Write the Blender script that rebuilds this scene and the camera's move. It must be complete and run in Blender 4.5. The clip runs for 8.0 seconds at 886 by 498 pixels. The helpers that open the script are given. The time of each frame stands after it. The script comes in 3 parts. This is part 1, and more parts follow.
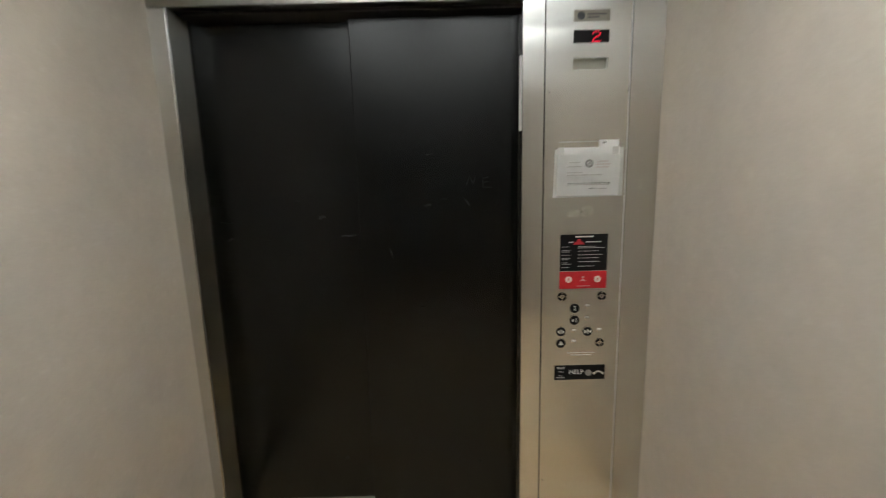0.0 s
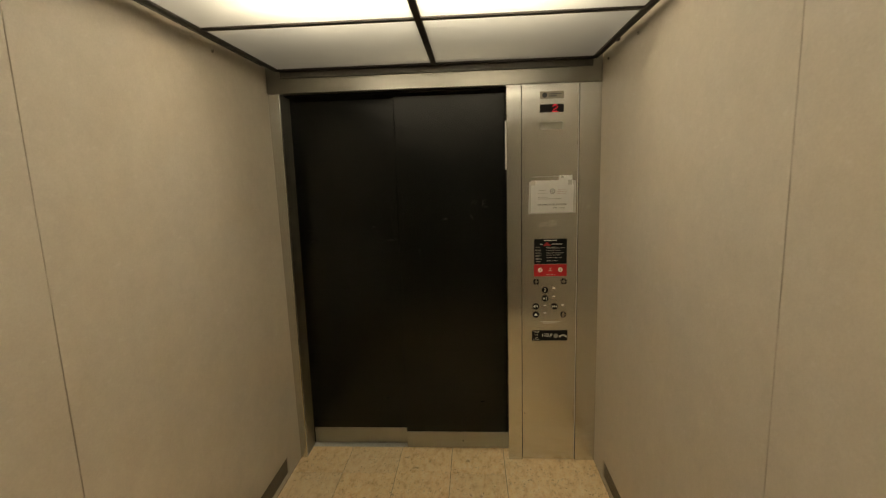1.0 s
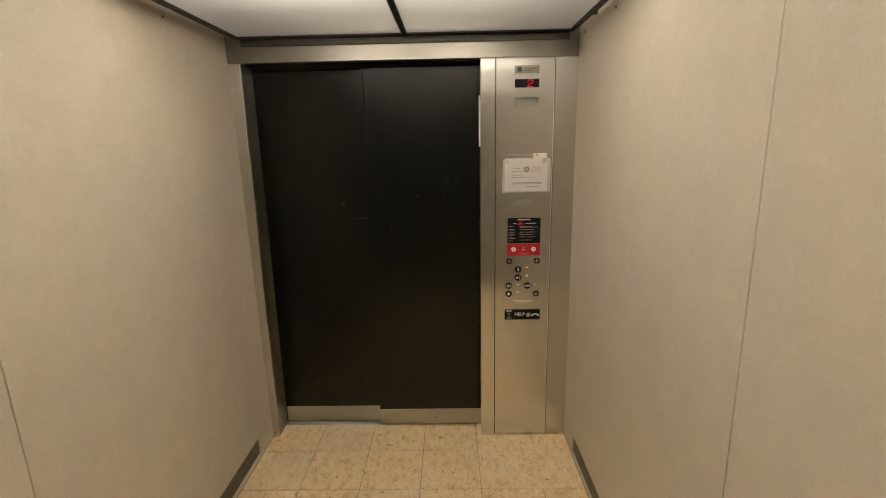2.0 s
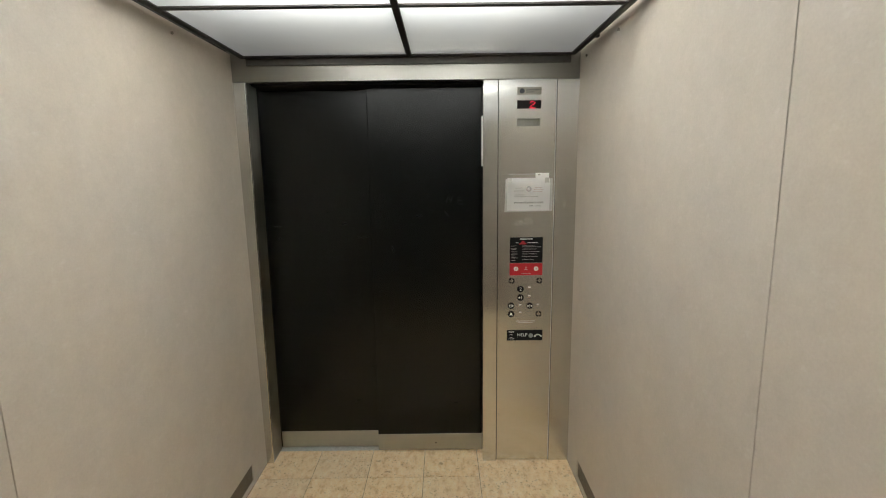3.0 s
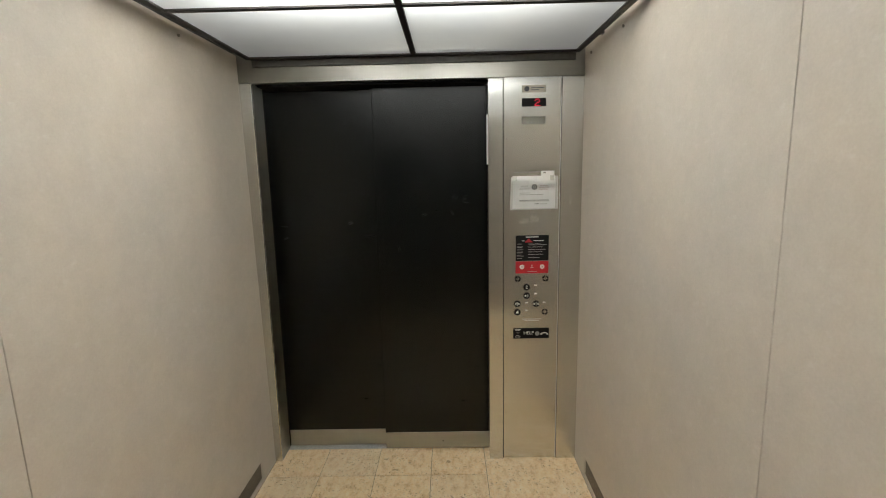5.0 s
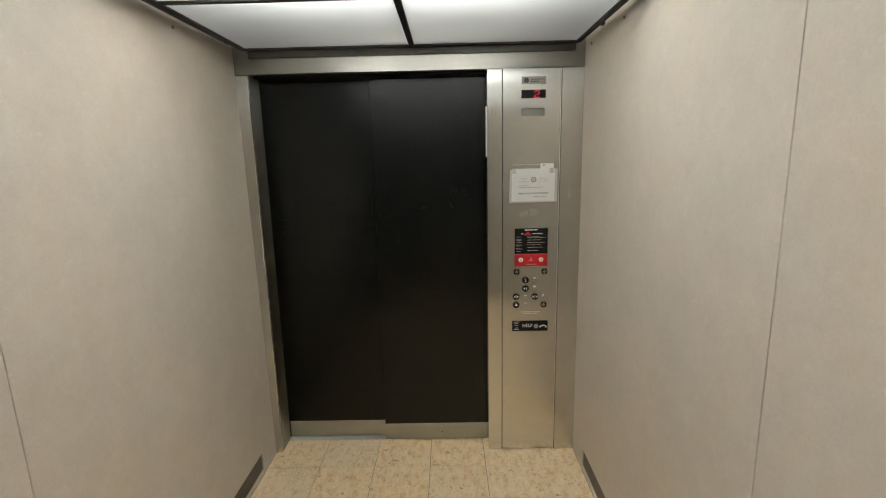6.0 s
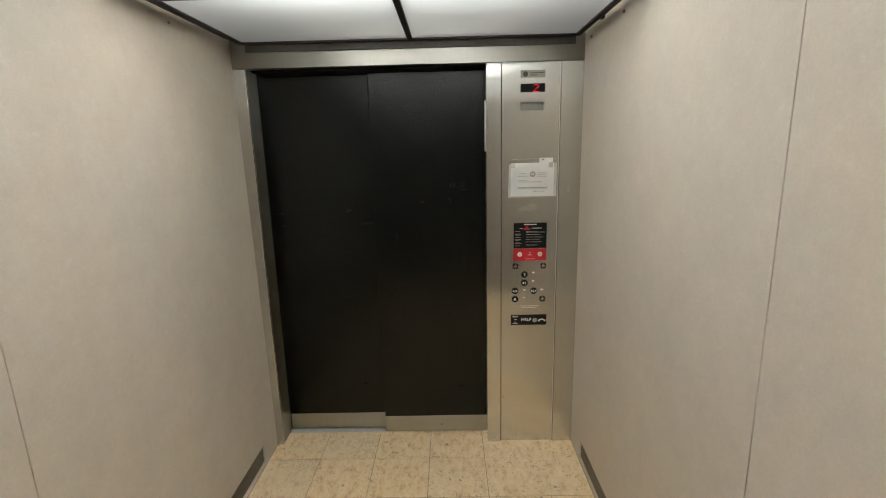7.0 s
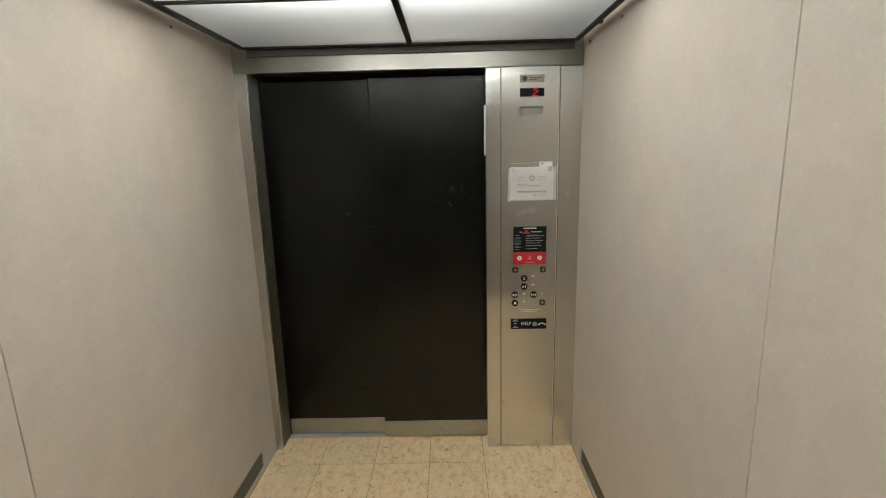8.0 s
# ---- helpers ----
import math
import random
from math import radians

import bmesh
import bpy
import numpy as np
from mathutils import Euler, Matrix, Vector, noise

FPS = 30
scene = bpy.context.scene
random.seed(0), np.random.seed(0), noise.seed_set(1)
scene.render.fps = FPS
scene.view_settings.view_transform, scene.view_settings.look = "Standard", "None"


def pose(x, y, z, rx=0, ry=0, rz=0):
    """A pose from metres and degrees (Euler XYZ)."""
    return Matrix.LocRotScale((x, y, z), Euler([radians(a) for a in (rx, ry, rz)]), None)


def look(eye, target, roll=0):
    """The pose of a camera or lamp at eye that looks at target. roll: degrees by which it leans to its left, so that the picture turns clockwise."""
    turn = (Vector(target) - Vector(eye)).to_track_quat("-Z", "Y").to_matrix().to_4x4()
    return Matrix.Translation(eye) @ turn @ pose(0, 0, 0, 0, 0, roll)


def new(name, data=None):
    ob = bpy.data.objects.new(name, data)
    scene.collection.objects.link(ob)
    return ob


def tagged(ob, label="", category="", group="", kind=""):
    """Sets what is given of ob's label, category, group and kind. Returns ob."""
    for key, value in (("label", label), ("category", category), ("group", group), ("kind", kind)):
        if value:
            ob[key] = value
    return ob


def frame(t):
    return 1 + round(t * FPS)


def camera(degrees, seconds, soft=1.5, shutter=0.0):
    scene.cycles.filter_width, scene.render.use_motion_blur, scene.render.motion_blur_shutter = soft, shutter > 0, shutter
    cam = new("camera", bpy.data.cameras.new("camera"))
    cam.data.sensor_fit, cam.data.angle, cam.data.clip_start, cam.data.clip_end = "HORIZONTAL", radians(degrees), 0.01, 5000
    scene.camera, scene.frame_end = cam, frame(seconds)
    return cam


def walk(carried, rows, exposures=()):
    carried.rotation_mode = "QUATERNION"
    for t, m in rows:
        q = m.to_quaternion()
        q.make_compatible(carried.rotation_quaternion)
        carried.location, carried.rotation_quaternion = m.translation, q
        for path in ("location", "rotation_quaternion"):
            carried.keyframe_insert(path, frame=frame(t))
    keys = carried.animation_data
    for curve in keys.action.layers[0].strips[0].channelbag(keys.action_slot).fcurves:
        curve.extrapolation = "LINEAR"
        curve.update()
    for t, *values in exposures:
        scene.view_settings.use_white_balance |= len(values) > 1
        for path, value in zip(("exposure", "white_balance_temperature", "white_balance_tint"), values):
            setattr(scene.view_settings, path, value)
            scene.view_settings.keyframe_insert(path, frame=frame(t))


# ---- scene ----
cam = camera(86.0, 8.0, soft=1.1, shutter=0.5)
PATH = [
    (0, (-0.294, -1.722, 1.58), (-0.289, 0.243, 1.207), -1.4),
    (0.2, (-0.202, -1.918, 1.639), (-0.278, 0.041, 1.242), -0.7),
    (0.4, (-0.215, -2.116, 1.654), (-0.285, -0.156, 1.262), -0.5),
    (0.5, (-0.248, -2.212, 1.662), (-0.304, -0.251, 1.276), -0.6),
    (0.7, (-0.232, -2.401, 1.656), (-0.306, -0.429, 1.328), -1.0),
    (0.8, (-0.208, -2.465, 1.652), (-0.292, -0.493, 1.331), -1.1),
    (1, (-0.185, -2.571, 1.650), (-0.313, -0.600, 1.344), -1.65),
    (1.2, (-0.151, -2.566, 1.647), (-0.262, -0.587, 1.385), -1.8),
    (1.3, (-0.168, -2.565, 1.641), (-0.222, -0.586, 1.357), -1.6),
    (1.5, (-0.168, -2.512, 1.683), (-0.183, -0.559, 1.253), -1.5),
    (1.7, (-0.159, -2.511, 1.7), (-0.187, -0.562, 1.254), -1.4),
    (2.8, (-0.191, -2.511, 1.656), (-0.229, -0.542, 1.308), -1.0),
    (3, (-0.214, -2.503, 1.645), (-0.214, -0.529, 1.324), -0.7),
    (3.5, (-0.214, -2.518, 1.611), (-0.223, -0.539, 1.328), -0.8),
    (4, (-0.196, -2.505, 1.66), (-0.219, -0.53, 1.347), -1.0),
    (4.5, (-0.213, -2.512, 1.637), (-0.24, -0.538, 1.315), -1.2),
    (6, (-0.207, -2.498, 1.67), (-0.233, -0.534, 1.295), -1.3),
    (6.5, (-0.211, -2.499, 1.679), (-0.23, -0.542, 1.263), -1.2),
    (7, (-0.197, -2.496, 1.697), (-0.227, -0.541, 1.279), -1.4),
    (7.5, (-0.203, -2.498, 1.683), (-0.229, -0.538, 1.283), -1.3),
    (8, (-0.197, -2.502, 1.68), (-0.226, -0.54, 1.291), -1.4),
]

EXPOSURES = [
    (0.0, -0.12, 6500, 10), (0.5, -0.43, 7600, 15), (0.8, -0.62, 9000, 11), (1.0, -0.72, 10500, 10), (1.2, -0.55, 11000, 12), (1.5, -0.35, 10000, 18), (1.7, -0.28, 9500, 18), (2.8, 0.0, 6700, 10), (8.0, 0.0, 6750, 10),
]
walk(cam, [(t, look(eye, target, roll)) for t, eye, target, roll in PATH], EXPOSURES)

# ---- world, sun and large lights ----
world = bpy.data.worlds.new("world")
scene.world = world
world.use_nodes = True
wt = world.node_tree
sky = wt.nodes.new("ShaderNodeTexSky")
sky.sky_type = "NISHITA"
sky.sun_disc = False
sky.sun_elevation = radians(55)
sky.sun_rotation = radians(108)
wt.nodes["Background"].inputs["Strength"].default_value = 0.1
wt.links.new(sky.outputs["Color"], wt.nodes["Background"].inputs["Color"])
sun = new("sun", bpy.data.lights.new("sun", "SUN"))
sun.data.energy, sun.data.angle, sun.data.color = 3.5, radians(0.5), (1.0, 0.95, 0.87)
# the sun stands where the sky's sun_rotation names it
SUN_AZ, SUN_EL = radians(108), radians(55)
sun.matrix_world = look((math.sin(SUN_AZ) * math.cos(SUN_EL) * 30, math.cos(SUN_AZ) * math.cos(SUN_EL) * 30, math.sin(SUN_EL) * 30), (0, 0, 0))

PANEL_GLOW = 0.12       # the luminous ceiling's own light
TUBE_WATTS = (10.0, 2.4, 6.0)    # the rows of fluorescent tubes above it, front to rear

# ---- the plan ----
XL, XR = -1.241, 0.487          # side walls
YB = -2.95                      # rear wall
ZT = 2.103                      # underside of the transom
ZP = 2.212                      # luminous ceiling
ZW = ZP + 0.025                 # the wall panels end just above the hung ceiling
ZC = 2.55                       # top of the car
OL = -1.204                     # left side of the door opening; the right side is x = 0


# ---- mesh helpers ----
def part(name, bm, material, parent=None, label=""):
    """Links a bmesh, given in world metres, as one mesh object under parent."""
    if any(e.is_boundary for e in bm.edges):
        bm.normal_update()
    else:
        bmesh.ops.recalc_face_normals(bm, faces=bm.faces)
    me = bpy.data.meshes.new(name)
    base = Vector((0, 0, 0))
    p = parent
    while p is not None:
        base += p.location
        p = p.parent
    bmesh.ops.translate(bm, verts=bm.verts, vec=-base)
    bm.to_mesh(me)
    bm.free()
    me.materials.append(material)
    ob = new(name, me)
    if parent is not None:
        ob.parent = parent
    if label:
        ob["label"] = label
    return ob


def thing(name, x, y, z, label, category, group="", kind=""):
    ob = new(name)
    ob.location = (x, y, z)
    ob.empty_display_size = 0.05
    return tagged(ob, label, category, group, kind)


def box(x0, x1, y0, y1, z0, z1, bevel=0.0, segments=1, bm=None):
    own = bmesh.new()
    bmesh.ops.create_cube(own, size=1.0)
    for v in own.verts:
        v.co = Vector(((x0 + x1) / 2 + v.co.x * (x1 - x0), (y0 + y1) / 2 + v.co.y * (y1 - y0), (z0 + z1) / 2 + v.co.z * (z1 - z0)))
    if bevel:
        bmesh.ops.bevel(own, geom=own.edges[:], offset=bevel, segments=segments, profile=0.5, affect="EDGES")
    if bm is None:
        return own
    return join(bm, own)


def join(bm, own):
    tmp = bpy.data.meshes.new("tmp")
    own.to_mesh(tmp)
    own.free()
    bm.from_mesh(tmp)
    bpy.data.meshes.remove(tmp)
    return bm


def prism(points, axis, a, b, bevel=0.0):
    """A polygon in the two other axes, drawn out along axis from a to b."""
    bm = bmesh.new()

    def put(p, d):
        return {"x": (d, p[0], p[1]), "y": (p[0], d, p[1]), "z": (p[0], p[1], d)}[axis]
    low = [bm.verts.new(put(p, a)) for p in points]
    high = [bm.verts.new(put(p, b)) for p in points]
    bm.faces.new(low), bm.faces.new(high[::-1])
    for i in range(len(points)):
        j = (i + 1) % len(points)
        bm.faces.new((low[i], low[j], high[j], high[i]))
    bmesh.ops.recalc_face_normals(bm, faces=bm.faces)
    if bevel:
        bmesh.ops.bevel(bm, geom=bm.edges[:], offset=bevel, segments=1, profile=0.5, affect="EDGES")
    return bm


def disc_y(x, z, r, y0, y1, n=24, bevel=0.0, bm=None):
    """A round plate that faces the car, from y0 (front) to y1."""
    pts = [(x + r * math.cos(2 * math.pi * i / n), z + r * math.sin(2 * math.pi * i / n)) for i in range(n)]
    own = prism(pts, "y", y0, y1)
    if bevel:
        rim = [e for e in own.edges if all(abs(v.co.y - y0) < 1e-6 for v in e.verts)]
        bmesh.ops.bevel(own, geom=rim, offset=bevel, segments=2, profile=0.5, affect="EDGES")
    return own if bm is None else join(bm, own)


def rod(p, q, r, n=10, bm=None):
    own = bmesh.new()
    p, q = Vector(p), Vector(q)
    m = Matrix.Translation((p + q) / 2) @ (q - p).to_track_quat("Z", "Y").to_matrix().to_4x4()
    bmesh.ops.create_cone(own, cap_ends=True, segments=n, radius1=r, radius2=r, depth=(q - p).length, matrix=m)
    return own if bm is None else join(bm, own)


def ring_y(x, z, r0, r1, y0, y1, n=24, bm=None):
    own = bmesh.new()
    rows = []
    for r, y in ((r0, y1), (r0, y0), (r1, y0), (r1, y1)):
        rows.append([own.verts.new((x + r * math.cos(2 * math.pi * i / n), y, z + r * math.sin(2 * math.pi * i / n))) for i in range(n)])
    for k in range(4):
        a, b = rows[k], rows[(k + 1) % 4]
        for i in range(n):
            j = (i + 1) % n
            own.faces.new((a[i], a[j], b[j], b[i]))
    return own if bm is None else join(bm, own)


def writing(text, size, x, y, z, material, parent, name="lettering", depth=0.0006):
    """Raised letters in the built-in font that face the car."""
    cu = bpy.data.curves.new(name, "FONT")
    cu.body, cu.size, cu.align_x, cu.align_y, cu.extrude = text, size, "CENTER", "CENTER", depth
    tmp = bpy.data.objects.new("tmp", cu)
    scene.collection.objects.link(tmp)
    me = bpy.data.meshes.new_from_object(tmp.evaluated_get(bpy.context.evaluated_depsgraph_get()))
    bpy.data.objects.remove(tmp)
    me.transform(pose(0, 0, 0, 90, 0, 0))
    bm = bmesh.new()
    bm.from_mesh(me)
    bmesh.ops.translate(bm, verts=bm.verts, vec=(x, y, z))
    return part(name, bm, material, parent)


# ---- materials ----
class Nodes:
    def __init__(self, name):
        self.mat = bpy.data.materials.new(name)
        self.mat.use_nodes = True
        self.t = self.mat.node_tree
        self.bsdf = self.t.nodes["Principled BSDF"]

    def add(self, kind, **inputs):
        n = self.t.nodes.new("ShaderNode" + kind)
        for k, v in inputs.items():
            n.inputs[k.replace("_", " ")].default_value = v
        return n

    def link(self, a, out, b, inp):
        self.t.links.new(a.outputs[out], b.inputs[inp])

    def place(self, stretch=(1, 1, 1), vary=False):
        """Metres on the object, stretched; vary: shifted piece by piece."""
        tc = self.add("TexCoord")
        mp = self.add("Mapping")
        mp.inputs["Scale"].default_value = stretch
        if vary:
            info = self.add("ObjectInfo")
            mul = self.add("VectorMath")
            mul.operation = "MULTIPLY_ADD"
            mul.inputs[1].default_value = (37.0, 91.0, 53.0)
            self.link(info, "Random", mul, 0)
            self.link(tc, "Object", mul, 2)
            self.link(mul, "Vector", mp, "Vector")
        else:
            self.link(tc, "Object", mp, "Vector")
        return mp

    def noise(self, mp, scale, detail=4.0, rough=0.55):
        n = self.add("TexNoise", Scale=scale, Detail=detail, Roughness=rough)
        self.link(mp, "Vector", n, "Vector")
        return n

    def ramp(self, src, out, stops):
        r = self.add("ValToRGB")
        el = r.color_ramp.elements
        while len(el) < len(stops):
            el.new(0.5)
        for e, (p, c) in zip(el, stops):
            e.position, e.color = p, (*c, 1.0)
        self.link(src, out, r, "Fac")
        return r

    def mix(self, kind, fac, a, b):
        """A colour mix; fac, a, b are (node, out) or values."""
        m = self.add("Mix")
        m.data_type, m.blend_type = "RGBA", kind
        for v, i in ((fac, 0), (a, 6), (b, 7)):
            if isinstance(v, tuple) and hasattr(v[0], "outputs"):
                self.t.links.new(v[0].outputs[v[1]], m.inputs[i])
            elif i == 0:
                m.inputs[i].default_value = v
            else:
                m.inputs[i].default_value = (*v, 1.0)
        return m

    def bump(self, src, out, strength, distance):
        b = self.add("Bump", Strength=strength, Distance=distance)
        self.link(src, out, b, "Height")
        self.link(b, "Normal", self.bsdf, "Normal")
        return b

    def set(self, **kw):
        for k, v in kw.items():
            self.bsdf.inputs[k.replace("_", " ")].default_value = v
        return self


def plain(name, c, rough=0.5, metal=0.0, spread=0.12, scale=60.0):
    """Paint or plastic with a little mottling and fine relief."""
    n = Nodes(name)
    mp = n.place()
    a = n.noise(mp, scale)
    r = n.ramp(a, "Fac", [(0.3, [v * (1 - spread) for v in c]), (0.7, [min(1, v * (1 + spread)) for v in c])])
    n.link(r, "Color", n.bsdf, "Base Color")
    n.bump(a, "Fac", 0.06, 0.001)
    n.set(Roughness=rough, Metallic=metal)
    return n.mat


def laminate():
    n = Nodes("wall_laminate")
    mp = n.place()
    fine = n.noise(mp, 140.0, 6.0, 0.65)
    mid = n.noise(mp, 9.0, 5.0, 0.6)
    big = n.noise(mp, 1.3, 3.0)
    c = n.ramp(mid, "Fac", [(0.3, (0.520, 0.466, 0.402)), (0.7, (0.566, 0.509, 0.441))])
    f = n.ramp(fine, "Fac", [(0.3, (0.40, 0.40, 0.40)), (0.7, (0.60, 0.60, 0.60))])
    m = n.mix("OVERLAY", 0.22, (c, "Color"), (f, "Color"))
    g = n.ramp(big, "Fac", [(0.35, (0.46, 0.48, 0.50)), (0.65, (0.54, 0.52, 0.50))])
    m1 = n.mix("OVERLAY", 0.6, (m, 2), (g, "Color"))
    # pale flecks where bags have rubbed
    rub = n.ramp(n.noise(n.place((1.0, 1.0, 1.7)), 26.0, 4.0, 0.6), "Fac", [(0.60, (0, 0, 0)), (0.74, (0.28, 0.28, 0.28))])
    m2 = n.mix("MIX", (rub, "Color"), (m1, 2), (0.66, 0.62, 0.57))
    blot = n.ramp(n.noise(mp, 30.0, 5.0, 0.7), "Fac", [(0.32, (0.470, 0.478, 0.470)), (0.5, (0.5, 0.5, 0.5)), (0.68, (0.530, 0.520, 0.515))])
    m3 = n.mix("OVERLAY", 0.55, (m2, 2), (blot, "Color"))
    n.t.links.new(m3.outputs[2], n.bsdf.inputs["Base Color"])
    rr = n.ramp(mid, "Fac", [(0.3, (0.36, 0.36, 0.36)), (0.7, (0.46, 0.46, 0.46))])
    n.link(rr, "Color", n.bsdf, "Roughness")
    n.bump(fine, "Fac", 0.10, 0.0006)
    n.set(Specular_IOR_Level=0.22)
    return n.mat


def steel(name, c=(0.68, 0.675, 0.65), rough=0.205, along="z"):
    n = Nodes(name)
    st = {"z": (260, 260, 3.0), "x": (3.0, 260, 260)}[along]
    brush = n.noise(n.place(st), 1.0, 3.0)
    smear = n.noise(n.place(), 5.0, 5.0, 0.6)
    col = n.ramp(brush, "Fac", [(0.3, [v * 0.975 for v in c]), (0.7, [v * 1.025 for v in c])])
    sm = n.ramp(smear, "Fac", [(0.35, (0.46, 0.46, 0.46)), (0.7, (0.53, 0.525, 0.515))])
    m = n.mix("OVERLAY", 0.5, (col, "Color"), (sm, "Color"))
    n.t.links.new(m.outputs[2], n.bsdf.inputs["Base Color"])
    rr = n.ramp(smear, "Fac", [(0.3, (rough - 0.02,) * 3), (0.75, (rough + 0.025,) * 3)])
    n.link(rr, "Color", n.bsdf, "Roughness")
    n.bump(brush, "Fac", 0.02, 0.0003)
    n.set(Metallic=1.0)
    if along == "z":
        # brushed upright: highlights spread sideways
        tg = n.add("CombineXYZ", X=0.8, Y=0.6, Z=0.0)
        n.link(tg, "Vector", n.bsdf, "Tangent")
        n.set(Anisotropic=0.97)
    return n.mat


def travertine():
    n = Nodes("travertine_tile")
    mp = n.place((1, 1, 1), vary=True)
    # soft veins that run along the car, with fine mottling
    vein = n.noise(n.place((1.0, 0.5, 1.0), vary=True), 30.0, 6.0, 0.70)
    base = n.ramp(vein, "Fac", [(0.30, (0.66, 0.43, 0.215)), (0.48, (0.89, 0.665, 0.40)), (0.70, (0.96, 0.79, 0.565))])
    mid = n.noise(mp, 75.0, 5.0, 0.7)
    mott = n.ramp(mid, "Fac", [(0.30, (0.40, 0.38, 0.34)), (0.5, (0.5, 0.5, 0.5)), (0.70, (0.60, 0.60, 0.60))])
    m = n.mix("OVERLAY", 0.9, (base, "Color"), (mott, "Color"))
    # some tiles are greyer than the others
    info = n.add("ObjectInfo")
    grey = n.ramp(info, "Random", [(0.55, (0, 0, 0)), (1.0, (0.42, 0.42, 0.42))])
    m1 = n.mix("MIX", (grey, "Color"), (m, 2), (0.70, 0.62, 0.50))
    # small pits filled with brown dirt, in loose swarms
    pit = n.ramp(n.noise(mp, 85.0, 4.0, 0.65), "Fac", [(0.58, (0, 0, 0)), (0.66, (1, 1, 1))])
    swarm = n.ramp(n.noise(mp, 9.0, 3.0), "Fac", [(0.36, (0.10, 0.10, 0.10)), (0.60, (0.9, 0.9, 0.9))])
    pm = n.mix("MULTIPLY", 1.0, (pit, "Color"), (swarm, "Color"))
    m2 = n.mix("MIX", (pm, 2), (m1, 2), (0.27, 0.155, 0.065))
    # a few worn brown hollows
    wear = n.ramp(n.noise(mp, 22.0, 2.0, 0.45), "Fac", [(0.69, (0, 0, 0)), (0.74, (0.6, 0.6, 0.6))])
    m3 = n.mix("MIX", (wear, "Color"), (m2, 2), (0.33, 0.20, 0.10))
    n.t.links.new(m3.outputs[2], n.bsdf.inputs["Base Color"])
    rr = n.ramp(mid, "Fac", [(0.3, (0.34, 0.34, 0.34)), (0.7, (0.48, 0.48, 0.48))])
    n.link(rr, "Color", n.bsdf, "Roughness")
    b = n.add("Bump", Strength=0.08, Distance=0.0008)
    b.invert = True
    n.t.links.new(pm.outputs[2], b.inputs["Height"])
    n.link(b, "Normal", n.bsdf, "Normal")
    return n.mat


def door_black():
    n = Nodes("black_door_laminate")
    mp = n.place()
    fine = n.noise(mp, 220.0, 4.0, 0.6)
    smear = n.noise(n.place((1.0, 1.0, 0.6)), 4.0, 6.0, 0.65)
    c = n.ramp(smear, "Fac", [(0.3, (0.0004, 0.0004, 0.0003)), (0.75, (0.0010, 0.0010, 0.0008))])
    # faint pale scuffs, longer than they are high
    sc = n.noise(n.place((6.0, 6.0, 26.0)), 1.6, 3.0, 0.5)
    s = n.ramp(sc, "Fac", [(0.62, (0, 0, 0)), (0.85, (0.10, 0.10, 0.10))])
    m = n.mix("MIX", (s, "Color"), (c, "Color"), (0.16, 0.17, 0.16))
    film = n.ramp(n.noise(n.place((1.0, 1.0, 0.8)), 7.0, 4.0, 0.6), "Fac", [(0.5, (0, 0, 0)), (0.75, (0.025, 0.025, 0.025))])
    m = n.mix("MIX", (film, "Color"), (m, 2), (0.10, 0.11, 0.11))
    n.t.links.new(m.outputs[2], n.bsdf.inputs["Base Color"])
    rr = n.ramp(smear, "Fac", [(0.3, (0.23, 0.23, 0.23)), (0.75, (0.28, 0.28, 0.28))])
    n.link(rr, "Color", n.bsdf, "Roughness")
    n.bump(fine, "Fac", 0.015, 0.0004)
    n.set(Specular_IOR_Level=0.34)
    return n.mat


def diffuser():
    """Milky acrylic: it passes the tubes' light on, and shines a little."""
    n = Nodes("milky_acrylic")
    t = n.t
    t.nodes.remove(n.bsdf)
    mp = n.place()
    dirt = n.ramp(n.noise(mp, 3.0, 5.0), "Fac", [(0.3, (0.83, 0.88, 0.91)), (0.7, (0.88, 0.92, 0.93))])
    tr = n.add("BsdfTranslucent")
    n.link(dirt, "Color", tr, "Color")
    em = n.add("Emission", Strength=PANEL_GLOW)
    em.inputs["Color"].default_value = (0.97, 1.0, 0.97, 1)
    # part of the light goes through forwards, only blurred
    fw = n.add("BsdfRefraction", Roughness=0.9, IOR=1.2)
    n.link(dirt, "Color", fw, "Color")
    sp = n.add("MixShader", Fac=0.62)
    n.link(tr, 0, sp, 1)
    n.link(fw, 0, sp, 2)
    ad = n.add("AddShader")
    n.link(sp, 0, ad, 0)
    n.link(em, 0, ad, 1)
    gl = n.add("BsdfGlossy", Roughness=0.12)
    fr = n.add("Fresnel", IOR=1.45)
    mx = n.add("MixShader")
    n.link(fr, 0, mx, 0)
    n.link(ad, 0, mx, 1)
    n.link(gl, 0, mx, 2)
    n.link(mx, 0, t.nodes["Material Output"], "Surface")
    return n.mat


def glow(name, c, strength):
    n = Nodes(name)
    n.set(Base_Color=(*c, 1), Emission_Color=(*c, 1), Emission_Strength=strength, Roughness=0.5)
    return n.mat


